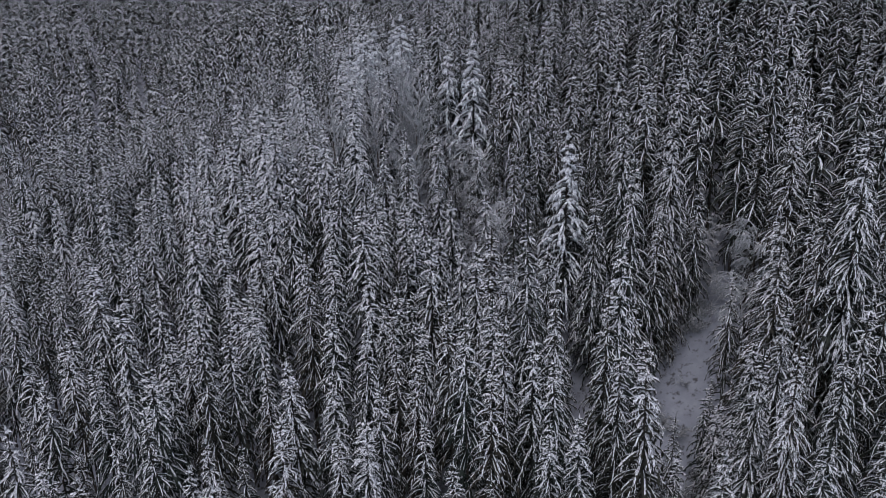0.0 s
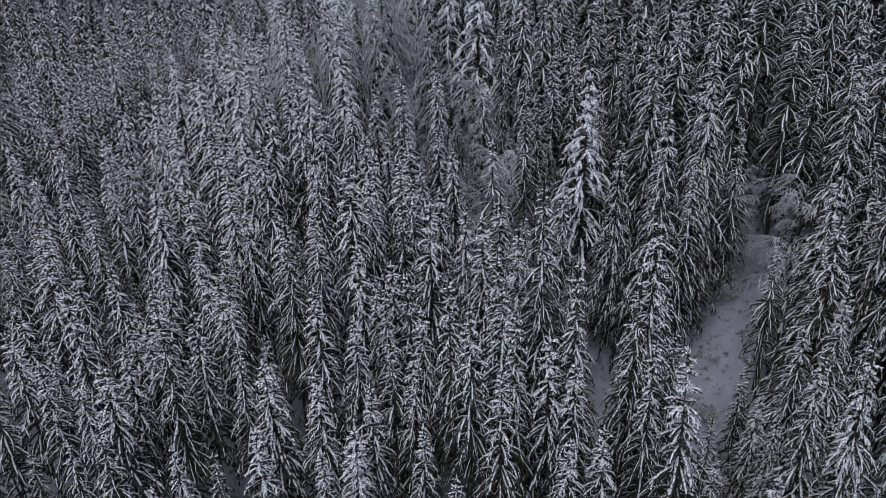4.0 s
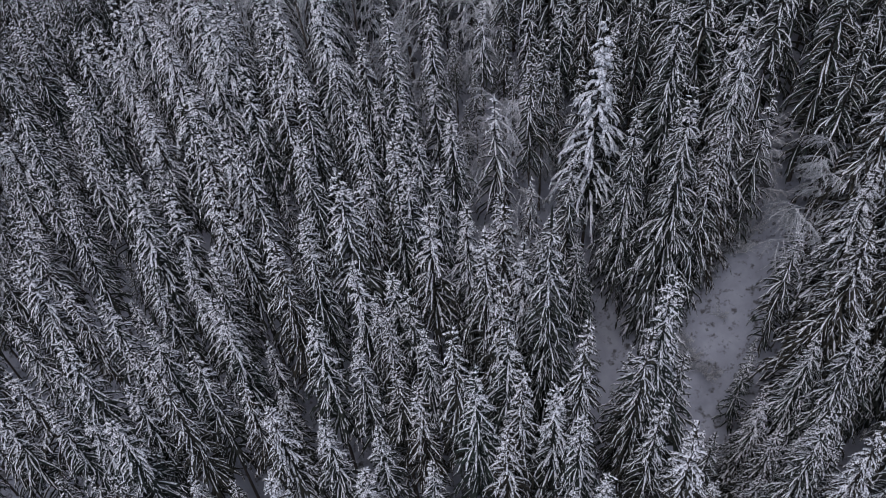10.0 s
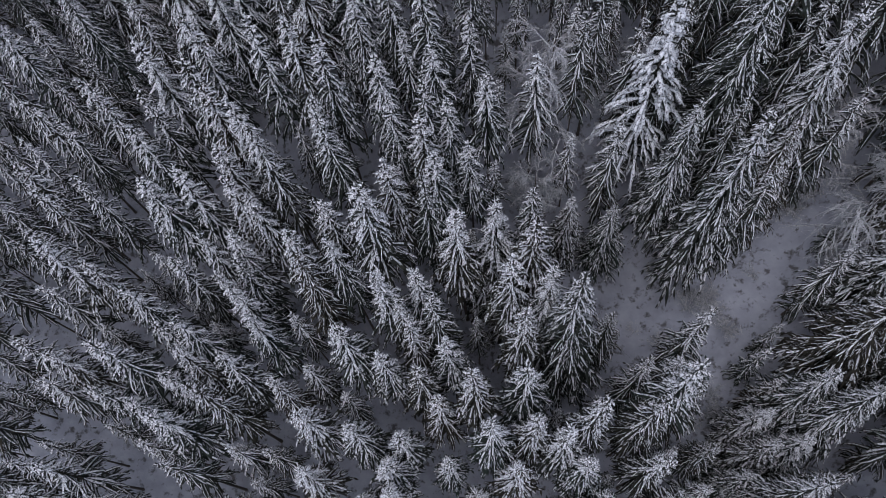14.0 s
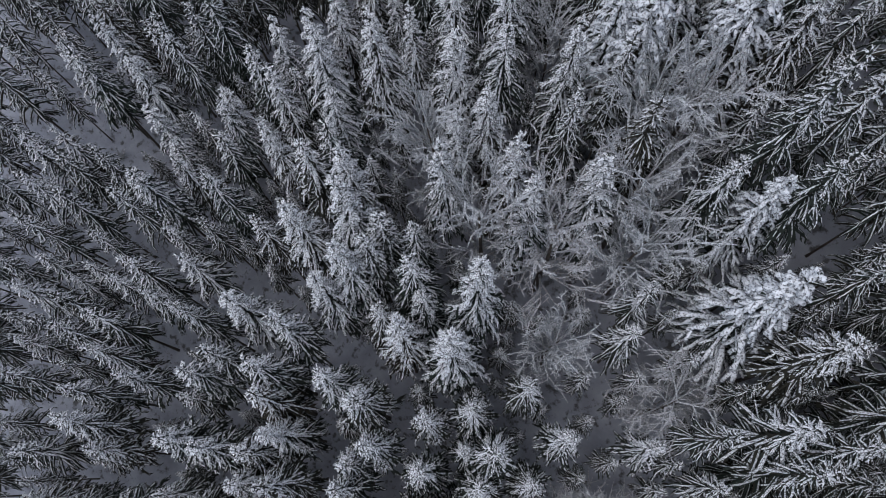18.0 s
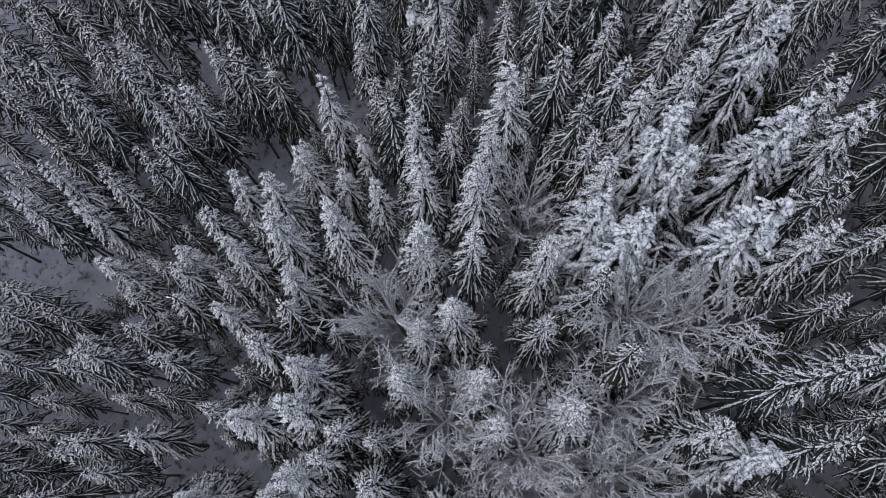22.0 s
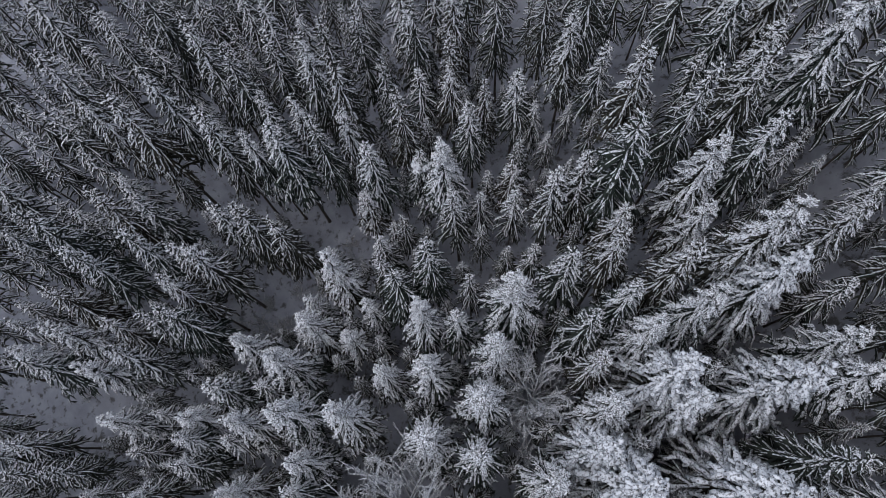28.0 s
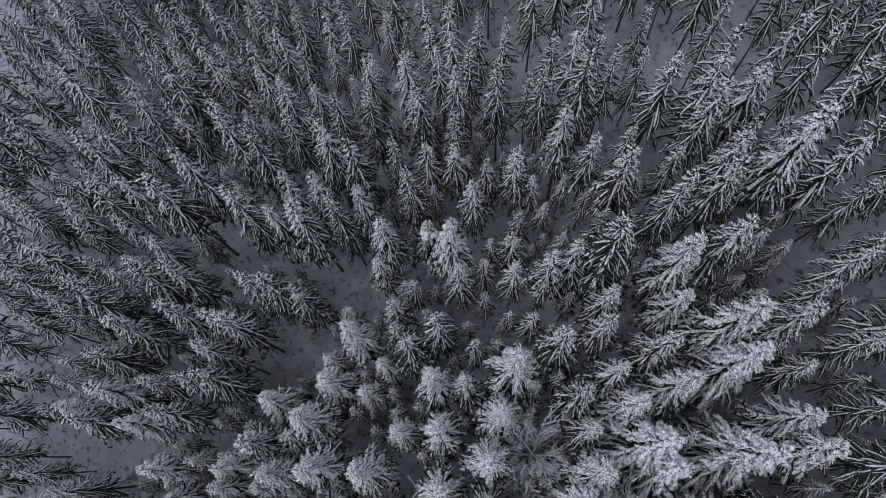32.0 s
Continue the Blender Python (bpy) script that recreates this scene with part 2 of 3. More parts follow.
def spruce_meshes(seed, height, slope, widest, bare, whorls, per, load, droop, sides=7, twigs=4, lumps=4, lumpy=False, thin=1.0, fade=1.2):
    """Trunk, needles and snow of one spruce, standing on the origin. The crown widens by slope for each metre below the tip, up to widest."""
    rng = random.Random(seed)
    trunk, needles, snow = Soup(), Soup(), Soup()
    lean = Vector((rng.uniform(-1, 1), rng.uniform(-1, 1), 0)) * 0.006 * height
    axis = lambda z: lean * (z / height) * (1 - z / height) * 4 + Vector((0, 0, z))
    trunk.tube([axis(height * s) for s in (0, 0.03, 0.2, 0.5, 0.8, 1.0)], [0.006 * height * k for k in (1.5, 1.1, 0.9, 0.65, 0.3, 0.05)], sides)
    crown = height * (1 - bare)
    for k in range(whorls):
        u = ((k + rng.uniform(0.15, 0.85)) / whorls) ** 1.04
        d = 0.25 + (crown - 0.25) * u
        low = d / crown
        reach = min(widest, 0.28 + slope * d) * (1 - 0.55 * max(0, low - 0.8) / 0.2 * 0.6)
        count = per if d > 1.5 else max(4, per - 2)
        a0 = rng.uniform(0, 6.28)
        for j in range(count):
            if low > 0.75 and rng.random() < 0.25:
                continue
            bough(needles, snow, axis(height - d + rng.uniform(-0.4, 0.4) * crown / whorls), a0 + 6.283 * (j + rng.uniform(-0.3, 0.3)) / count, reach * rng.uniform(0.7, 1.2),
                  0.55 * math.exp(-d / 2.2) - 0.28 * low + rng.uniform(-0.14, 0.14), droop * (0.38 + 0.75 * min(1, d / 6)) * rng.uniform(0.8, 1.2),
                  rng, load * (1.7 - fade * low) * rng.uniform(0.7, 1.25), twigs if d > 1.2 else 2, lumps if d > 1.2 else 3, lumpy, thin)
    top = axis(height)
    needles.tube([top + Vector((0, 0, -0.05 * height)), top + Vector((0, 0, 0.012 * height))], [0.005 * height, 0.001 * height], 4)
    snow.tube([top + Vector((0, 0, -0.035 * height)), top + Vector((0.03, 0, -0.015 * height)), top + Vector((0, 0, 0.006 * height))], [0.13 * load, 0.11 * load, 0.02], 5)
    return trunk, needles, snow


def spruce_kind(label, *args, **kw):
    trunk, needles, snow = spruce_meshes(*args, **kw)
    return label, trunk.mesh("trunk", BARK, True), needles.mesh("crown", NEEDLES), snow.mesh("snow", SOFT_SNOW if kw.get("lumpy") else SNOW, True), args[1]


def put(kind, x, y, height, width, turn, label="", group="spruces of the stand", name="spruce_tree", lean=(0, 0)):
    text, trunk, crown, snow, full = kind
    root = thing(name, label or text, "tree", group)
    s = height / full
    root.matrix_world = pose(x, y, ground(x, y) - 0.15, lean[0], lean[1], turn) @ Matrix.Diagonal((s * width, s * width, s, 1))
    part("trunk", trunk, root)
    part("crown", crown, root)
    part("snow", snow, root, "white snow lying on the boughs")["kind"] = "stuff"
    return root


AMOUNT = ("lightly dusted with snow", "with snow along its drooping boughs", "heavily covered with snow")
TALL = [spruce_kind("slender spruce " + AMOUNT[i % 3], 10 + i, 26.0, 0.185 + 0.015 * (i % 4), 2.45, 0.32 + 0.05 * (i % 3), 19, 6, (0.62, 0.78, 0.95)[i % 3], 0.85 + 0.1 * (i % 4), twigs=5) for i in range(6)]
EDGE = [spruce_kind("full-crowned spruce " + AMOUNT[i % 3], 20 + i, 32.0, 0.2, 4.4, 0.06, 32, 7, (0.58, 0.7, 0.82)[i % 3], 0.95, twigs=8, lumps=5, fade=0.75) for i in range(3)]
SNOWY = [spruce_kind("spruce thickly clad in fresh white snow", 50 + i, 26.0, 0.205, 2.7, 0.32, 19, 6, 1.25, 0.95, twigs=6) for i in range(3)]
LADEN = [spruce_kind("old broad spruce bent under thick loads of snow", 30 + i, 28.0, 0.23, 4.2, 0.2, 17, 6, 1.45, 0.85, lumps=6, lumpy=True, fade=1.0) for i in range(3)]
SMALL = [spruce_kind("young spruce dusted with snow", 40 + i, 11.0, 0.2, 1.9, 0.03, 15, 6, 0.7, 0.8) for i in range(3)]


# leafless trees stand here: x, y and the room that their crowns keep free
taken = [(-9.1, 118.6, 3.6), (-2.2, 121.6, 3.2), (-15.7, 117.4, 3.2), (-5.2, 125.6, 3.2), (-24.9, 122.4, 3.6), (-4.9, 133.1, 3.4), (-4.0, 112.0, 3.2), (-8.2, 132.2, 2.5),
         (-20.6, 137.0, 2.5), (9.3, 100.2, 3.6), (8.0, 92.4, 2.6), (41.6, 86.2, 2.5), (7.2, 112.8, 2.8), (37.0, 93.5, 1.8)]
PICK = random.Random(3)


# where the oldest, most snow-laden spruces stand
BENT = [(18.4, 95.2), (-5.1, 138.7), (-12.7, 143.2), (-11.8, 135.5), (3.2, 126.3), (-6.7, 146.6), (7.5, 120.4), (-10.9, 153.3), (-14.3, 135.9)]
# and those that stand out white
BRIGHT = [(-14.2, 148.3), (-15.8, 145.0), (3.4, 126.8), (-10.4, 128.0), (-16.0, 131.6), (-24.0, 133.9), (-8.1, 122.9), (-11.7, 110.1), (-15.0, 120.7), (-27.0, 143.1), (-12.1, 118.8), (-25.5, 138.2), (-20.1, 117.7), (-20.0, 124.6), (-26.4, 111.4), (-29.7, 133.8), (-10.7, 105.5), (-33.8, 125.8), (-21.6, 121.8), (-15.8, 103.9), (-39.9, 151.0), (-43.7, 136.5), (-40.2, 132.3), (-33.4, 131.1), (-39.9, 136.2), (-43.9, 131.0), (-39.1, 122.9), (-43.4, 126.2), (-48.6, 125.2), (-35.3, 119.9), (-33.1, 137.5), (-26.3, 128.6), (-43.3, 119.0)]


def stand(group, *trees):
    """Spruces that can be told apart: x, y and height of each."""
    for x, y, h in trees:
        taken.append((x, y, 0))
        if h < 13:
            kind = SMALL[PICK.randrange(3)]
        elif any((x - a) ** 2 + (y - b) ** 2 < 6 for a, b in BENT):
            kind = LADEN[PICK.randrange(3)]
        elif any((x - a) ** 2 + (y - b) ** 2 < 1 for a, b in BRIGHT) or (x < -20 and 88 < y < 118 and PICK.random() < 0.3) or (x > -20 and y > 134 and PICK.random() < 0.38):
            kind = SNOWY[PICK.randrange(3)]
        else:
            kind = EDGE[PICK.randrange(3)] if (clearing(x, y) > -4 and x > -20) or x > 24 else TALL[PICK.choice((1, 2, 4, 5, 1, 2, 0) if y < 118 or (-48 < x < -18 and y < 136) else (0, 1, 3, 4, 2))]
        wide = (26.0 / h) ** 0.5 if kind in TALL + SNOWY else (32.0 / h) ** 0.5 if kind in EDGE else (28.0 / h) ** 0.45 if kind in LADEN else 0.85
        put(kind, x, y, h, wide * PICK.uniform(0.85, 1.2), PICK.uniform(0, 360), group=group, lean=(PICK.gauss(0, 0.4), PICK.gauss(0, 0.4)))


stand("spruces round the glade",
      (31.8, 49.6, 33.0), (32.1, 56.0, 34.6), (36.2, 56.1, 33.6), (19.2, 57.0, 34.5), (10.4, 57.1, 26.2), (-9.4, 57.6, 25.8),
      (13.4, 57.6, 26.4), (-6.7, 58.1, 25.9), (30.0, 58.6, 30.8), (-15.5, 60.0, 25.3), (4.8, 60.1, 30.6), (-7.4, 60.6, 24.3),
      (11.6, 60.7, 29.9), (-1.8, 61.1, 23.7), (17.9, 61.1, 31.3), (2.9, 63.1, 33.6), (9.6, 63.2, 30.0), (-6.1, 63.3, 25.9),
      (6.7, 63.5, 32.3), (-10.4, 63.8, 26.7), (12.0, 64.3, 36.3), (-28.6, 64.5, 27.6), (-14.6, 64.7, 27.1), (17.1, 64.9, 33.7),
      (-2.1, 66.1, 26.4), (-23.8, 66.1, 30.7), (-32.3, 66.4, 24.8), (19.1, 66.5, 38.0), (30.1, 66.6, 17.2), (1.4, 67.1, 32.8))
stand("spruces round the glade",
      (-35.7, 67.4, 25.4), (6.2, 67.7, 31.5), (-18.0, 67.9, 25.2), (-28.6, 68.4, 25.4), (-4.3, 69.0, 24.1), (-22.3, 69.3, 28.3),
      (-7.8, 69.7, 26.2), (-33.6, 69.9, 30.2), (32.1, 70.0, 12.5), (-39.6, 70.3, 26.1), (-27.3, 70.4, 26.1), (-15.9, 70.4, 19.6),
      (-1.4, 70.9, 26.3), (44.6, 71.0, 39.2), (-37.5, 71.5, 23.9), (-11.2, 71.9, 27.6), (-26.5, 72.4, 27.9), (5.7, 72.5, 31.5),
      (-4.7, 72.5, 27.2), (10.7, 73.0, 38.4), (-19.9, 73.1, 26.7), (-29.9, 73.5, 24.2), (43.2, 73.9, 28.8), (-2.7, 74.7, 27.1),
      (-5.8, 74.7, 26.3), (-31.6, 75.2, 28.7), (-21.4, 75.3, 26.2), (33.2, 75.7, 9.8), (8.4, 76.2, 32.3), (-7.6, 76.2, 28.5))
stand("spruces round the glade",
      (4.6, 76.8, 33.1), (-23.3, 76.9, 25.7), (-15.0, 77.2, 30.0), (-4.4, 77.3, 26.1), (-36.8, 78.1, 26.6), (-21.7, 78.4, 25.7),
      (40.8, 78.6, 23.7), (-11.8, 78.9, 29.7), (-28.1, 79.0, 25.2), (-40.2, 79.2, 28.7), (6.8, 79.7, 32.9), (-15.6, 79.8, 28.8),
      (-24.8, 80.5, 26.9), (-22.0, 80.8, 26.0), (-0.2, 80.8, 30.4), (-8.5, 81.6, 33.3), (3.5, 82.3, 28.9), (-12.8, 83.0, 26.8),
      (-19.8, 83.4, 26.9), (7.0, 84.2, 29.0), (-29.8, 84.3, 29.7), (44.3, 84.4, 29.1), (38.6, 84.6, 9.0), (24.8, 85.0, 34.3),
      (-21.9, 85.0, 27.5), (-3.4, 85.1, 26.7), (-26.3, 85.9, 28.4), (-6.8, 86.0, 28.0), (-37.8, 86.1, 27.5), (-2.3, 86.9, 27.9))
stand("spruces round the glade",
      (16.0, 87.1, 16.7), (-18.2, 87.2, 32.3), (-22.8, 87.5, 28.2), (11.5, 88.1, 16.3), (-6.9, 88.4, 21.2), (30.3, 88.5, 22.5),
      (0.8, 88.9, 25.3), (-3.5, 89.8, 27.5), (-13.0, 90.0, 28.0))
stand("spruces of the lower slope",
      (21.5, 90.1, 27.3), (-32.0, 90.6, 27.8), (-21.0, 90.7, 30.2), (32.0, 91.6, 30.1), (-6.7, 91.9, 26.6), (-13.9, 92.2, 26.4),
      (-0.9, 92.6, 24.9), (-24.0, 92.7, 29.1), (-30.9, 93.1, 29.1), (-41.9, 93.7, 24.6), (-3.1, 93.8, 25.0), (18.4, 95.2, 30.6),
      (-36.0, 94.5, 28.4), (-25.4, 94.7, 30.4), (-12.8, 94.7, 30.7), (2.7, 94.8, 24.5), (-7.7, 95.5, 26.0), (26.4, 95.7, 29.6),
      (52.8, 96.0, 14.9), (-2.5, 97.3, 24.2), (-19.6, 97.5, 30.2), (-15.6, 97.6, 29.5), (-31.7, 98.4, 29.1),
      (-25.9, 98.7, 29.7), (-5.7, 99.1, 22.8), (-9.7, 99.6, 28.4), (0.9, 100.2, 22.2), (-3.1, 100.4, 28.0), (-6.7, 102.4, 26.8))
stand("spruces of the lower slope",
      (-58.2, 102.8, 24.0), (-48.3, 102.8, 29.0), (-24.7, 103.7, 30.1), (-15.8, 103.9, 31.4), (1.2, 104.7, 24.6), (-18.6, 104.9, 28.1),
      (-10.7, 105.5, 30.1), (-34.9, 105.7, 26.2), (19.2, 106.0, 22.3), (-3.9, 106.4, 26.4), (-23.7, 106.5, 33.0), (16.6, 106.6, 21.9),
      (-48.5, 106.8, 23.9), (-42.2, 107.1, 27.2), (-30.4, 107.3, 31.0), (-15.7, 107.8, 25.4), (7.1, 108.1, 20.3), (-22.3, 108.7, 29.5),
      (-17.7, 109.5, 28.6), (-67.0, 110.1, 26.8), (-11.7, 110.1, 33.4), (-70.0, 110.5, 24.9), (-56.8, 110.6, 22.6), (-23.2, 111.3, 28.7),
      (-26.4, 111.4, 33.6), (-46.6, 111.9, 22.8), (-20.2, 112.6, 26.8), (-61.5, 113.5, 26.5), (-33.0, 113.5, 30.1), (-28.2, 113.6, 31.9))
stand("spruces of the lower slope",
      (-39.4, 113.7, 27.4), (-47.4, 114.5, 25.1), (-66.4, 114.8, 28.7), (-48.7, 116.2, 24.1), (-34.3, 117.2, 25.4), (-70.4, 117.5, 26.6),
      (-57.3, 117.6, 31.0), (-20.1, 117.7, 31.5))
stand("spruces of the middle slope",
      (-63.6, 118.7, 25.0), (-12.1, 118.8, 29.6), (-81.0, 119.0, 25.9), (-43.3, 119.0, 27.3), (12.2, 119.1, 25.3), (-35.3, 119.9, 27.2),
      (7.5, 120.4, 27.7), (-47.4, 120.5, 27.4), (-15.0, 120.7, 30.7), (-21.6, 121.8, 27.6), (-58.3, 121.8, 28.8), (-67.8, 122.6, 33.6),
      (-8.1, 122.9, 28.0), (-39.1, 122.9, 31.4), (-71.8, 123.1, 35.8), (-56.4, 123.2, 29.8), (-20.0, 124.6, 28.2), (-48.6, 125.2, 25.4),
      (-33.8, 125.8, 31.3), (-57.9, 126.1, 30.5), (-43.4, 126.2, 27.9), (-0.1, 126.5, 26.8), (3.4, 126.8, 25.7), (-13.1, 127.2, 27.7),
      (-63.8, 127.5, 34.1), (-7.0, 127.8, 28.1), (-26.3, 128.6, 27.3), (-70.3, 128.7, 32.5), (5.9, 129.1, 26.2), (-60.5, 129.2, 28.7))
stand("spruces of the middle slope",
      (-58.0, 130.0, 30.0), (-21.5, 130.1, 28.1), (-67.7, 131.0, 30.7), (-43.9, 131.0, 24.1), (2.0, 131.0, 33.5), (-33.4, 131.1, 25.1),
      (-11.3, 131.2, 28.7), (-16.0, 131.6, 28.9), (-40.2, 132.3, 19.5), (-29.7, 133.8, 28.0), (-24.0, 133.9, 31.4), (-11.6, 135.1, 31.2),
      (-58.7, 135.2, 30.0), (-14.3, 135.9, 29.0), (-56.4, 136.0, 29.3), (-39.9, 136.2, 20.1), (-79.2, 136.4, 31.7), (-43.7, 136.5, 28.8),
      (-52.6, 137.0, 27.9), (-33.1, 137.5, 28.4), (-88.1, 137.9, 32.4), (-74.6, 138.1, 34.4), (-25.5, 138.2, 29.0), (-5.1, 138.7, 30.2),
      (-15.4, 138.7, 28.5), (-30.0, 139.0, 23.8), (-37.9, 139.3, 23.8))
stand("spruces of the upper slope",
      (-40.3, 140.0, 23.0), (-1.3, 140.4, 25.5), (-10.9, 141.8, 26.3), (-18.1, 141.8, 25.7), (-65.4, 141.9, 33.4), (-73.7, 142.3, 34.6),
      (-36.1, 142.4, 27.6), (-42.7, 142.4, 20.7), (-2.3, 143.0, 26.7), (-27.0, 143.1, 29.1), (-12.9, 143.2, 29.2), (-60.9, 143.5, 29.6),
      (-20.1, 143.8, 26.6), (-57.4, 144.9, 31.7), (-15.8, 145.0, 27.9), (-85.0, 145.5, 34.0), (-47.2, 145.8, 20.4), (-18.8, 146.5, 27.4),
      (-6.7, 146.6, 27.2), (-61.4, 147.0, 30.8), (-24.1, 147.1, 25.9), (-54.5, 147.4, 29.5), (-14.2, 148.3, 28.9), (-57.8, 148.3, 30.8),
      (-71.2, 148.3, 37.5), (-47.9, 148.4, 27.7), (-37.2, 148.5, 24.2), (-68.4, 149.2, 32.9), (-3.0, 149.3, 23.0), (-21.8, 149.9, 27.4))
stand("spruces of the upper slope",
      (-75.0, 149.9, 33.8), (-17.0, 150.0, 29.4), (-52.8, 150.2, 28.1), (-82.4, 150.5, 35.3), (-5.2, 150.9, 23.2), (-39.9, 151.0, 27.9),
      (-44.4, 151.9, 20.1), (-11.0, 152.5, 27.5), (-29.4, 153.0, 26.1), (-59.6, 153.3, 33.7), (-22.7, 153.5, 22.6), (-56.4, 153.9, 29.5),
      (-48.5, 154.8, 25.8), (-27.4, 154.9, 26.4), (-13.0, 155.0, 29.2), (-34.6, 155.4, 17.3), (-17.3, 155.5, 23.9), (-25.0, 156.5, 32.4),
      (-9.7, 157.3, 26.7), (-53.2, 157.4, 25.5), (-41.4, 157.6, 22.8), (-19.3, 158.4, 27.9), (-35.8, 158.6, 16.3), (-59.5, 160.9, 28.0),
      (-46.5, 160.9, 22.8), (-41.8, 161.0, 21.8), (-16.7, 161.5, 27.5), (-22.5, 162.1, 31.0), (-52.4, 162.6, 29.3), (-39.3, 162.7, 21.2))
stand("spruces of the upper slope",
      (-28.0, 164.1, 27.6), (-48.8, 164.4, 22.7), (-54.6, 164.4, 25.7), (-40.5, 165.2, 17.9), (-19.6, 166.2, 27.1), (-32.2, 166.8, 23.0),
      (-35.9, 166.9, 26.6), (-50.8, 167.9, 26.6), (-20.5, 168.8, 26.3), (-45.8, 169.4, 26.7), (-40.8, 170.7, 27.7), (-16.2, 171.2, 28.3),
      (-20.2, 171.3, 25.0), (-24.4, 172.2, 28.1), (-37.3, 172.6, 27.7), (-15.3, 173.6, 15.0), (-21.6, 176.5, 23.9))
stand("spruces round the glade",
      (31.5, 73.2, 11.7), (30.3, 63.5, 18.3), (28.5, 60.8, 16.6), (38.2, 73.1, 26.3), (36.2, 66.4, 26.8), (34.4, 68.9, 20.7), (33.8, 64.0, 16.0))


# ---- the wood that fills the hillside: joined, as nobody could count it ----
class Stack:
    """Many copies of a few meshes, joined into one."""

    def __init__(self):
        self.v, self.f, self.n = [], [], 0

    def add(self, data, m):
        v, f = data
        self.v.append(v @ np.array(m.to_3x3()).T + np.array(m.translation))
        self.f.append(f + self.n)
        self.n += len(v)

    def mesh(self, name, mat, smooth=False):
        v, f = np.concatenate(self.v), np.concatenate(self.f)
        me = bpy.data.meshes.new(name)
        me.vertices.add(len(v))
        me.vertices.foreach_set("co", v.astype(np.float32).ravel())
        me.loops.add(f.size)
        me.loops.foreach_set("vertex_index", f.astype(np.int32).ravel())
        me.polygons.add(len(f))
        me.polygons.foreach_set("loop_start", np.arange(0, f.size, 3, dtype=np.int32))
        me.update(calc_edges=True)
        if smooth:
            me.polygons.foreach_set("use_smooth", np.ones(len(f), dtype=bool))
        me.materials.append(mat)
        return me


def triangles(soup):
    f = []
    for face in soup.f:
        f += [(face[0], face[i], face[i + 1]) for i in range(1, len(face) - 1)]
    return np.array(soup.v), np.array(f)


def wood(name, label, places, kinds):
    stacks = [Stack(), Stack(), Stack()]
    for i, (x, y, h, w, turn) in enumerate(places):
        full, meshes = kinds[i % len(kinds)]
        s = h / full
        m = pose(x, y, ground(x, y) - 0.15, 0, 0, turn) @ Matrix.Diagonal((s * w, s * w, s, 1))
        for st, me in zip(stacks, meshes):
            st.add(me, m)
    root = tagged(new(name), label, "forest", kind="stuff")
    for st, part_name, mat in zip(stacks, ("trunks", "crowns", "snow"), (BARK, WOOD_NEEDLES, SNOW)):
        part(part_name, st.mesh(part_name, mat, part_name != "crowns"), root)["kind"] = "stuff"


def fill_kinds(seed, count, bare, whorls, per, load, twigs, thin, sides=4):
    return [(26.0, [triangles(s) for s in spruce_meshes(seed + i, 26.0, 0.18 + 0.012 * i, 2.4, bare - 0.04 * i, whorls, per, load + 0.13 * i, 0.88 + 0.08 * i, sides, twigs, 3, False, thin)]) for i in range(count)]


MID = fill_kinds(60, 4, 0.42, 17, 6, 0.62, 3, 1.0)
FULL = fill_kinds(80, 3, 0.12, 23, 6, 0.56, 4, 1.0)
LITE = fill_kinds(66, 3, 0.36, 14, 5, 0.65, 2, 1.1, 3)
FAR = fill_kinds(70, 3, 0.25, 10, 5, 0.55, 0, 2.2, 3)


def free(x, y, gap):
    return clearing(x, y) < (-1.5 if x < -25 else 0) and all((x - a) ** 2 + (y - b) ** 2 > max(gap, r) ** 2 for a, b, r in taken)


def scatter(x0, x1, y0, y1, step, seed, high, gap, inside=None):
    rng = random.Random(seed)
    out = []
    for j in range(int((y1 - y0) / step)):
        for i in range(int((x1 - x0) / step)):
            x = x0 + (i + 0.5 * (j % 2) + rng.uniform(-0.38, 0.38)) * step
            y = y0 + (j + rng.uniform(-0.38, 0.38)) * step
            tall = max(25.4, min(29.5, 15.6 + 0.158 * (x + 50.4)))
            if (inside is None or inside(x, y)) and free(x, y, gap):
                taken.append((x, y, 0))
                out.append((x, y, tall * rng.uniform(*high), 1.0 * rng.uniform(0.9, 1.2), rng.uniform(0, 360)))
    return out


singles = list(taken)


def inner(x, y):
    """Whether single trees stand close together round a place, with room for lower ones alone."""
    return sum((x - a) ** 2 + (y - b) ** 2 < 70 for a, b, r in singles) >= 5


inside = lambda x, y: -8 - 0.82 * y < x < min(146 - 0.6 * y, y - 6)
near = scatter(-140, 92, 46, 205, 3.2, 5, (0.5, 0.85), 3.05, lambda x, y: inside(x, y) and inner(x, y))
near += scatter(-140, 92, 46, 205, 3.6, 4, (0.75, 1.05), 2.9, lambda x, y: inside(x, y) and not inner(x, y))
near += scatter(-60, 40, 104, 172, 2.3, 8, (0.35, 0.66), 2.1, inside)
passed = lambda p: p[1] < 170 and p[0] > -80
edge = lambda p: p[0] > 14 and p[1] < 150
wood("spruce_stand", "dense stand of slender snow-covered spruces between the single trees", [p for p in near if passed(p) and not edge(p)], MID)
wood("spruce_stand", "dense stand of full-crowned spruces round the glade", [p for p in near if passed(p) and edge(p)], FULL)
wood("spruce_stand", "dense stand of snow-covered spruces up the slope", [p for p in near if not passed(p)], LITE)
far = scatter(-230, 45, 205, 375, 4.2, 6, (0.8, 1.05), 3.4, lambda x, y: -42 - 0.47 * y < x < 230 - 0.9 * y)
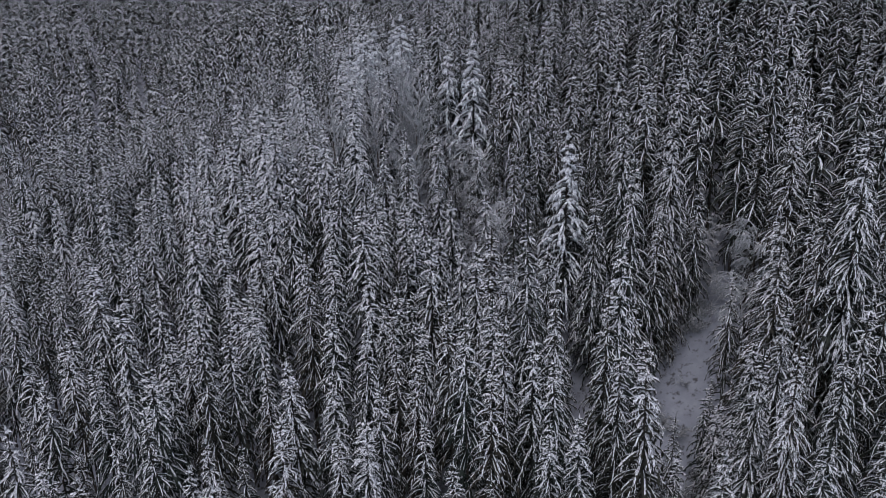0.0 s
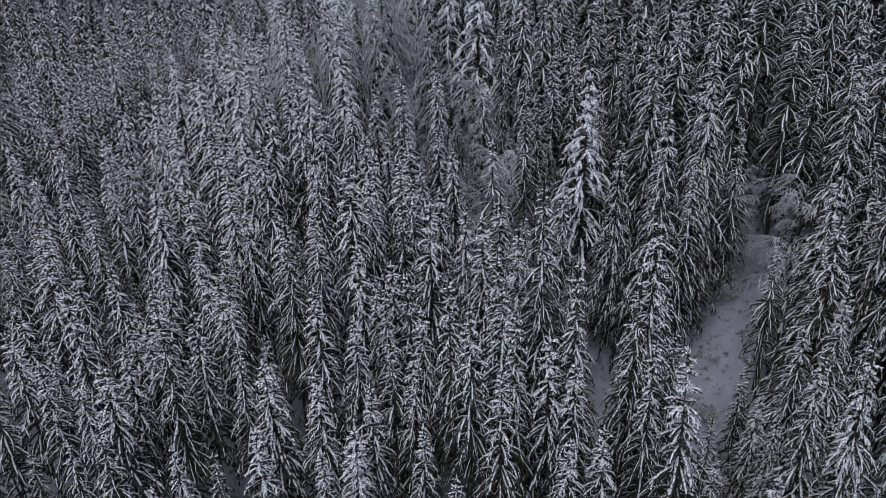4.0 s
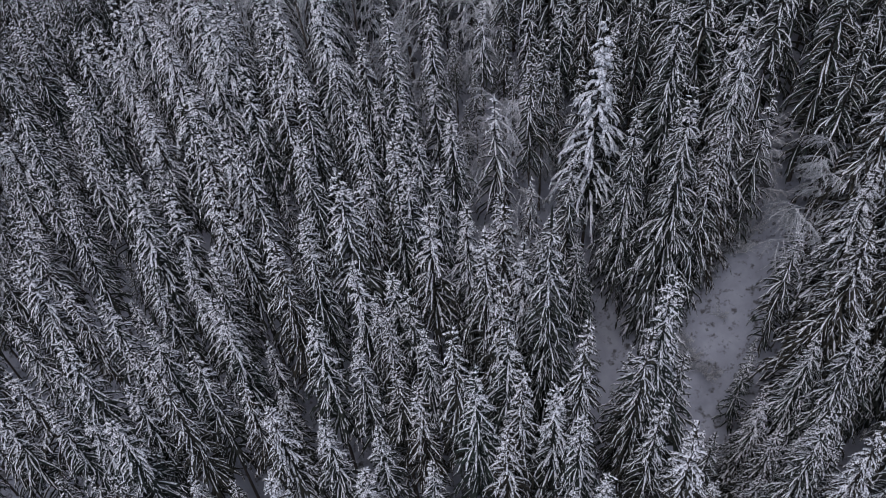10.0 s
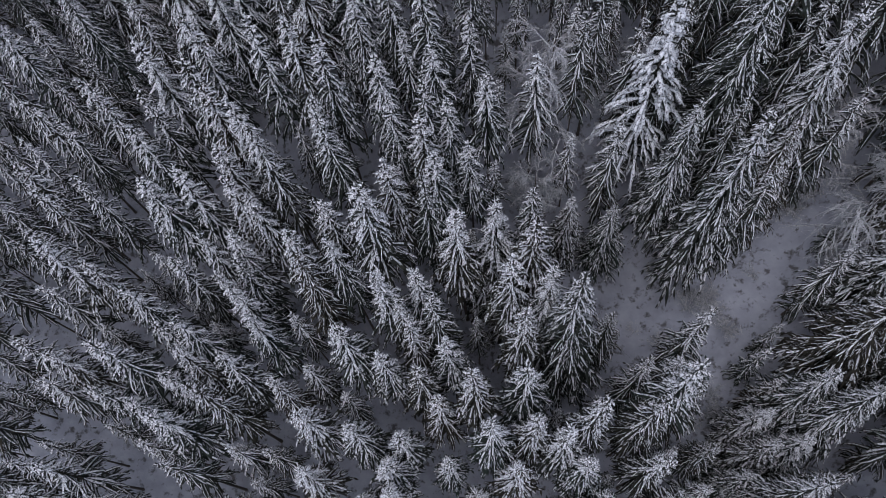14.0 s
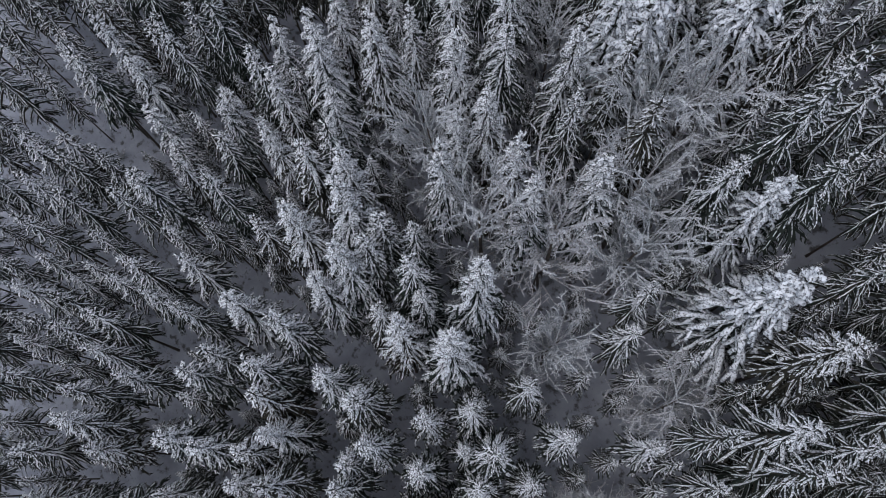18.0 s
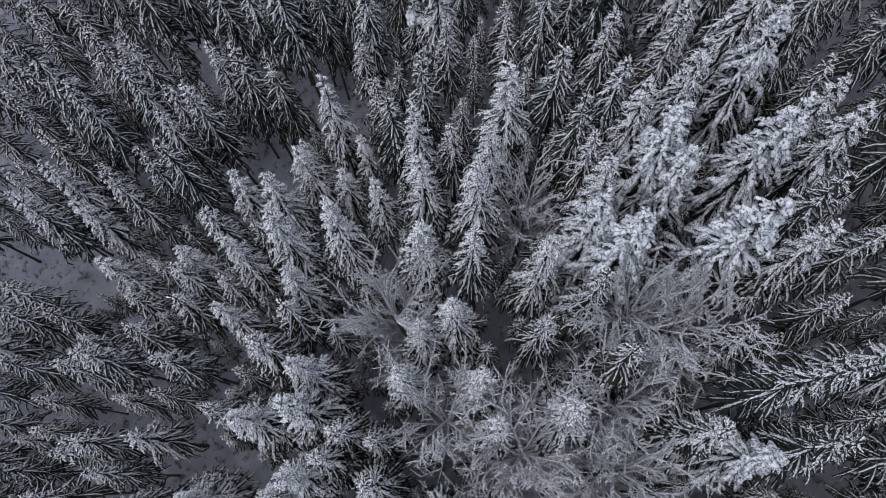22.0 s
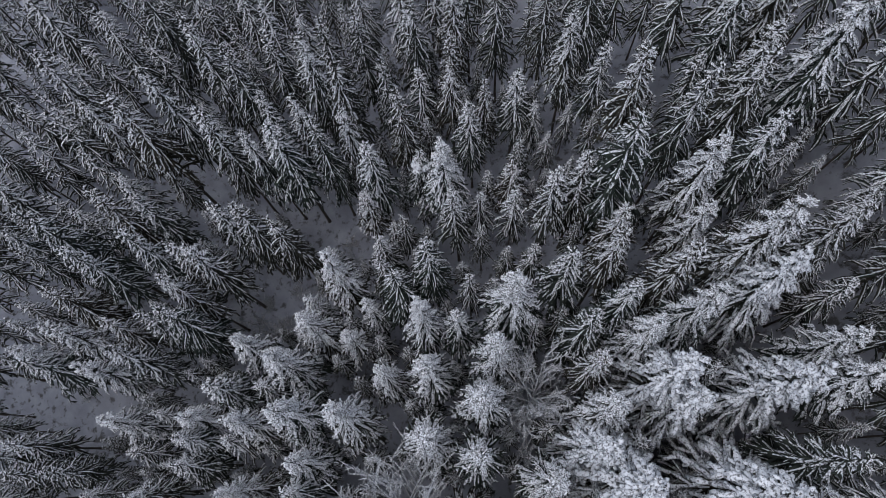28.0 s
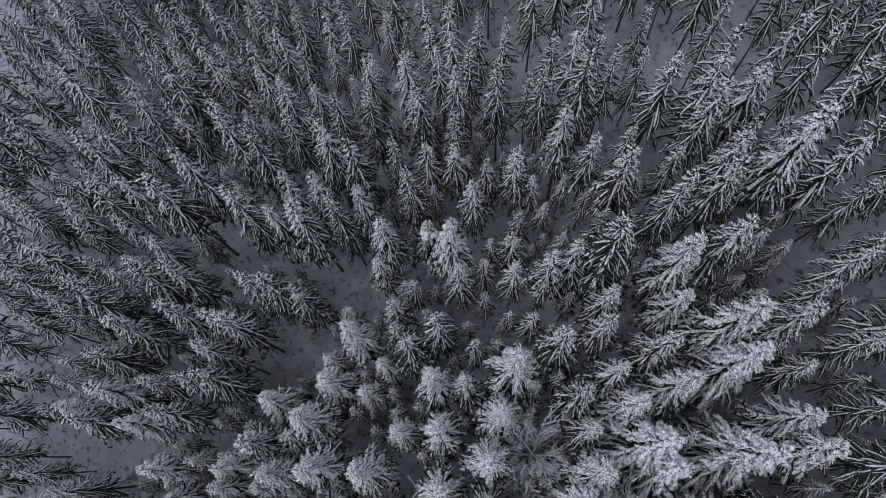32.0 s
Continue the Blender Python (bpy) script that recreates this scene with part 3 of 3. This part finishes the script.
wood("far_wood", "far hillside wood of snow-covered spruces", far, FAR)


# ---- frosted broad-leaved trees, bare in winter ----
def bare_tree(seed, height, spread, limbs, weep, sub=5, twigs=6):
    """Trunk, limbs and frosted twigs of a leafless tree."""
    rng = random.Random(seed)
    trunk, branches, frost = Soup(), Soup(), Soup()
    crook = [Vector((rng.uniform(-0.02, 0.02) * height * s, rng.uniform(-0.02, 0.02) * height * s, height * 0.8 * s)) for s in (0, 0.3, 0.6, 1.0)]
    trunk.tube(crook, [0.013 * height, 0.011 * height, 0.007 * height, 0.002 * height], 7)
    for k in range(limbs):
        s = 0.22 + 0.76 * (k + rng.random()) / limbs
        base = Vector((0, 0, height * 0.8 * s))
        az = k * 2.4 + rng.uniform(-0.4, 0.4)
        out = Vector((math.cos(az), math.sin(az), 0))
        sag = weep * rng.uniform(0.35, 1.25)
        reach = spread * (1.15 - 0.55 * s) * rng.uniform(0.5, 1.15)
        rise = height * 0.3 * rng.uniform(0.7, 1.1) * (1.1 - 0.5 * weep)
        way = [base + out * (reach * q) + Vector((0, 0, rise * (q - sag * 0.75 * q * q))) for q in (0, 0.3, 0.65, 1.0)]
        branches.tube(way, [0.0055 * height, 0.004 * height, 0.0025 * height, 0.0008 * height], 4)
        for i in range(sub):
            q = 0.25 + 0.75 * (i + rng.random()) / sub
            at = way[min(2, int(q * 3))].lerp(way[min(3, int(q * 3) + 1)], q * 3 % 1)
            a2 = az + rng.choice((-1, 1)) * rng.uniform(0.3, 1.1)
            o2 = Vector((math.cos(a2), math.sin(a2), 0))
            r2 = reach * 0.55 * rng.uniform(0.6, 1.2)
            u2 = height * 0.10 * rng.uniform(0.2, 1.2) * (1 - weep)
            arm = [at + o2 * (r2 * w) + Vector((0, 0, u2 * w - sag * rng.uniform(0.3, 1.0) * r2 * w * w)) for w in (0, 0.5, 1.0)]
            frost.tube(arm, [0.052, 0.044, 0.02], 3)
            for j in range(twigs):
                w = 0.2 + 0.8 * (j + rng.random()) / twigs
                b0 = arm[0].lerp(arm[1], w * 2) if w < 0.5 else arm[1].lerp(arm[2], w * 2 - 1)
                a3 = a2 + rng.uniform(-1.3, 1.3)
                ln = r2 * rng.uniform(0.2, 0.75)
                ln *= 1 + 0.7 * weep
                end = b0 + Vector((math.cos(a3), math.sin(a3), rng.uniform(-0.1, 0.75) - 2.2 * sag)).normalized() * ln
                midp = b0.lerp(end, 0.5) + Vector((0, 0, 0.10 * ln))
                frost.tube([b0, midp, end], [0.034, 0.03, 0.014], 3)
                for _ in range(2):
                    tip = midp + Vector((rng.uniform(-1, 1), rng.uniform(-1, 1), rng.uniform(-0.4, 0.6) - weep)).normalized() * ln * 0.5
                    frost.tube([midp, tip], [0.026, 0.011], 3)
    return trunk.mesh("trunk", BARK, True), branches.mesh("branch_frame", BARE_TWIG, True), frost.mesh("crown", BARE_TWIG), height


BUSHY = [bare_tree(81, 13.0, 2.9, 24, 0.0, 5, 4), bare_tree(82, 13.0, 2.7, 22, 0.02, 5, 4)]
WEEPING = [bare_tree(85, 15.0, 4.4, 24, 0.75, 6, 6), bare_tree(86, 15.0, 4.0, 20, 0.65, 6, 6)]


def put_bare(kind, x, y, h, turn, name, label):
    root = thing(name, label, "tree", "leafless frosted trees")
    s = h / kind[3]
    root.matrix_world = pose(x, y, ground(x, y) - 0.1, 0, 0, turn) @ Matrix.Diagonal((s, s, s, 1))
    part("trunk", kind[0], root, "dark bare trunk")
    part("branch_frame", kind[1], root)
    part("crown", kind[2], root, "thin twigs white with hoarfrost")["kind"] = "stuff"


for kind, x, y, h, turn in (
    (BUSHY[0], -9.1, 118.6, 26.9, 20), (BUSHY[1], -2.2, 121.6, 23.9, 140), (BUSHY[1], -15.7, 117.4, 26.5, 250), (BUSHY[0], -5.2, 125.6, 23.5, 75),
    (BUSHY[1], -24.9, 122.4, 26.7, 310), (BUSHY[0], -4.9, 133.1, 24.6, 200), (BUSHY[1], -4.0, 112.0, 19.0, 100), (BUSHY[0], -20.6, 137.0, 20.6, 33), (BUSHY[0], -8.2, 132.2, 24.8, 170)):
    put_bare(kind, x, y, h, turn, "broadleaf_tree", "leafless tree with a wide crown of frosted twigs")
for kind, x, y, h, turn in ((WEEPING[0], 9.3, 100.2, 21.0, 0), (WEEPING[1], 8.0, 92.4, 13.0, 120), (WEEPING[0], 41.6, 86.2, 18.0, 200), (WEEPING[1], 7.2, 112.8, 18.0, 60), (WEEPING[1], 37.0, 93.5, 13.0, 280)):
    put_bare(kind, x, y, h, turn, "birch_tree", "weeping birch with hanging frosted twigs")


# ---- shrubs round the open snow ----
def shrub_mesh(seed):
    rng = random.Random(seed)
    s = Soup()
    for k in range(26):
        az, up = rng.uniform(0, 6.28), rng.uniform(0.5, 1.5)
        foot = Vector((rng.uniform(-0.25, 0.25), rng.uniform(-0.25, 0.25), 0))
        end = foot + Vector((math.cos(az), math.sin(az), up)) * rng.uniform(0.6, 1.1)
        midp = foot.lerp(end, 0.5) + Vector((0, 0, 0.12))
        s.tube([foot, midp, end], [0.03, 0.028, 0.01], 3)
        for _ in range(4):
            w = midp.lerp(end, rng.random())
            s.tube([w, w + Vector((rng.uniform(-1, 1), rng.uniform(-1, 1), rng.uniform(-0.3, 0.7))) * 0.38], [0.028, 0.01], 3)
    return s.mesh("shrub", BARE_TWIG)


SHRUBS = [shrub_mesh(90 + i) for i in range(3)]
rng = random.Random(17)
for i in range(46):
    cx, cy, r = CLEARINGS[rng.choice((0, 1, 2, 3, 5, 6, 8, 0, 2, 5, 13, 14, 15, 18, 11, 12, 14))]
    az, d = rng.uniform(0, 6.28), r * rng.uniform(0.55, 1.05)
    x, y = cx + d * math.cos(az), cy + d * math.sin(az)
    ob = tagged(new("shrub", SHRUBS[i % 3]), "low leafless shrub white with frost", "shrub", "shrubs on the open snow")
    k = rng.uniform(0.6, 1.5)
    ob.matrix_world = pose(x, y, ground(x, y) - 0.05, 0, 0, rng.uniform(0, 360)) @ Matrix.Diagonal((k, k, k * rng.uniform(0.7, 1.1), 1))


for i, (x, y, k) in enumerate(((32.6, 88.6, 1.9), (34.4, 89.7, 2.3), (36.0, 88.9, 1.7), (33.6, 91.0, 2.2), (35.3, 91.4, 2.4), (31.4, 87.6, 1.5), (37.4, 90.4, 2.0), (30.4, 89.2, 1.8), (29.0, 79.6, 1.4), (27.8, 81.2, 1.6), (26.0, 75.8, 1.5), (38.9, 80.6, 1.5))):
    ob = tagged(new("shrub", SHRUBS[i % 3]), "tall leafless shrub at the edge of the glade", "shrub", "shrubs on the open snow")
    ob.matrix_world = pose(x, y, ground(x, y) - 0.05, 0, 0, 67 * i) @ Matrix.Diagonal((k, k, k, 1))


# ---- fallen trunks on the snow of the glade ----
def log(x0, y0, x1, y1, r):
    a, b = Vector((x0, y0, ground(x0, y0) + r * 0.7)), Vector((x1, y1, ground(x1, y1) + r * 0.5))
    wood_, cap = Soup(), Soup()
    pts = [a.lerp(b, s) + Vector((0, 0, 0.05 * math.sin(s * 9))) for s in (0, 0.2, 0.45, 0.7, 1.0)]
    wood_.tube(pts, [r, r * 0.95, r * 0.8, r * 0.65, r * 0.35], 8)
    cap.tube([p + Vector((0, 0, r * 0.62)) for p in pts[1:4]], [r * 0.5, r * 0.55, r * 0.3], 6, 0.5)
    for k, s in enumerate((0.35, 0.55, 0.8)):
        q = a.lerp(b, s)
        wood_.tube([q, q + Vector(((-1) ** k * 0.5, 0.35, 0.4))], [r * 0.25, r * 0.08], 4)
    root = thing("fallen_log", "dark fallen trunk half sunk in the snow", "log", "fallen trunks on the glade")
    part("log", wood_.mesh("log", BARK, True), root)
    part("snow_cap", cap.mesh("snow_cap", SNOW, True), root)


log(14.8, 82.6, 18.2, 78.8, 0.24)
log(5.6, 89.6, 9.3, 87.0, 0.18)
log(24.5, 76.0, 27.6, 75.2, 0.14)


# ---- a broken spruce with a thick cap of snow ----
def snag(x, y, h):
    root = thing("broken_snag", "broken spruce stem under a round white cap of snow", "tree stump")
    stem, twig, cap = Soup(), Soup(), Soup()
    stem.tube([Vector((0, 0, h * s)) for s in (0, 0.4, 0.8, 0.97)], [0.24, 0.2, 0.15, 0.12], 8)
    rng = random.Random(5)
    for k in range(18):
        az, z = k * 2.4, h * rng.uniform(0.35, 0.95)
        twig.tube([Vector((0, 0, z)), Vector((math.cos(az), math.sin(az), -0.35)) * rng.uniform(0.9, 1.7) + Vector((0, 0, z))], [0.05, 0.015], 4)
    bm = bmesh.new()
    for x0, y0, z0, r in ((0, 0, 0, 0.85), (0.75, 0.2, -0.25, 0.6), (-0.6, 0.35, -0.35, 0.55), (0.15, -0.7, -0.5, 0.5), (-0.2, 0.75, -0.7, 0.45)):
        for v in bmesh.ops.create_icosphere(bm, subdivisions=3, radius=1.0)["verts"]:
            k = r * (0.9 + 0.4 * noise.noise(v.co * 1.7 + Vector((x0 * 9, y0 * 9, 0))) + 0.2 * noise.noise(v.co * 4))
            v.co = Vector((v.co.x * k + x0, v.co.y * k + y0, v.co.z * k * 0.75 + h + z0))
    me = bpy.data.meshes.new("snow_cap")
    bm.to_mesh(me)
    bm.free()
    me.materials.append(SOFT_SNOW)
    me.polygons.foreach_set("use_smooth", [True] * len(me.polygons))
    root.matrix_world = pose(x, y, ground(x, y) - 0.1)
    part("stem", stem.mesh("stem", BARK, True), root)
    part("twig_ring", twig.mesh("twig_ring", BARE_TWIG), root)["kind"] = "stuff"
    part("snow_cap", me, root, "round white cap of snow")


snag(-44.4, 151.9, 17.0)
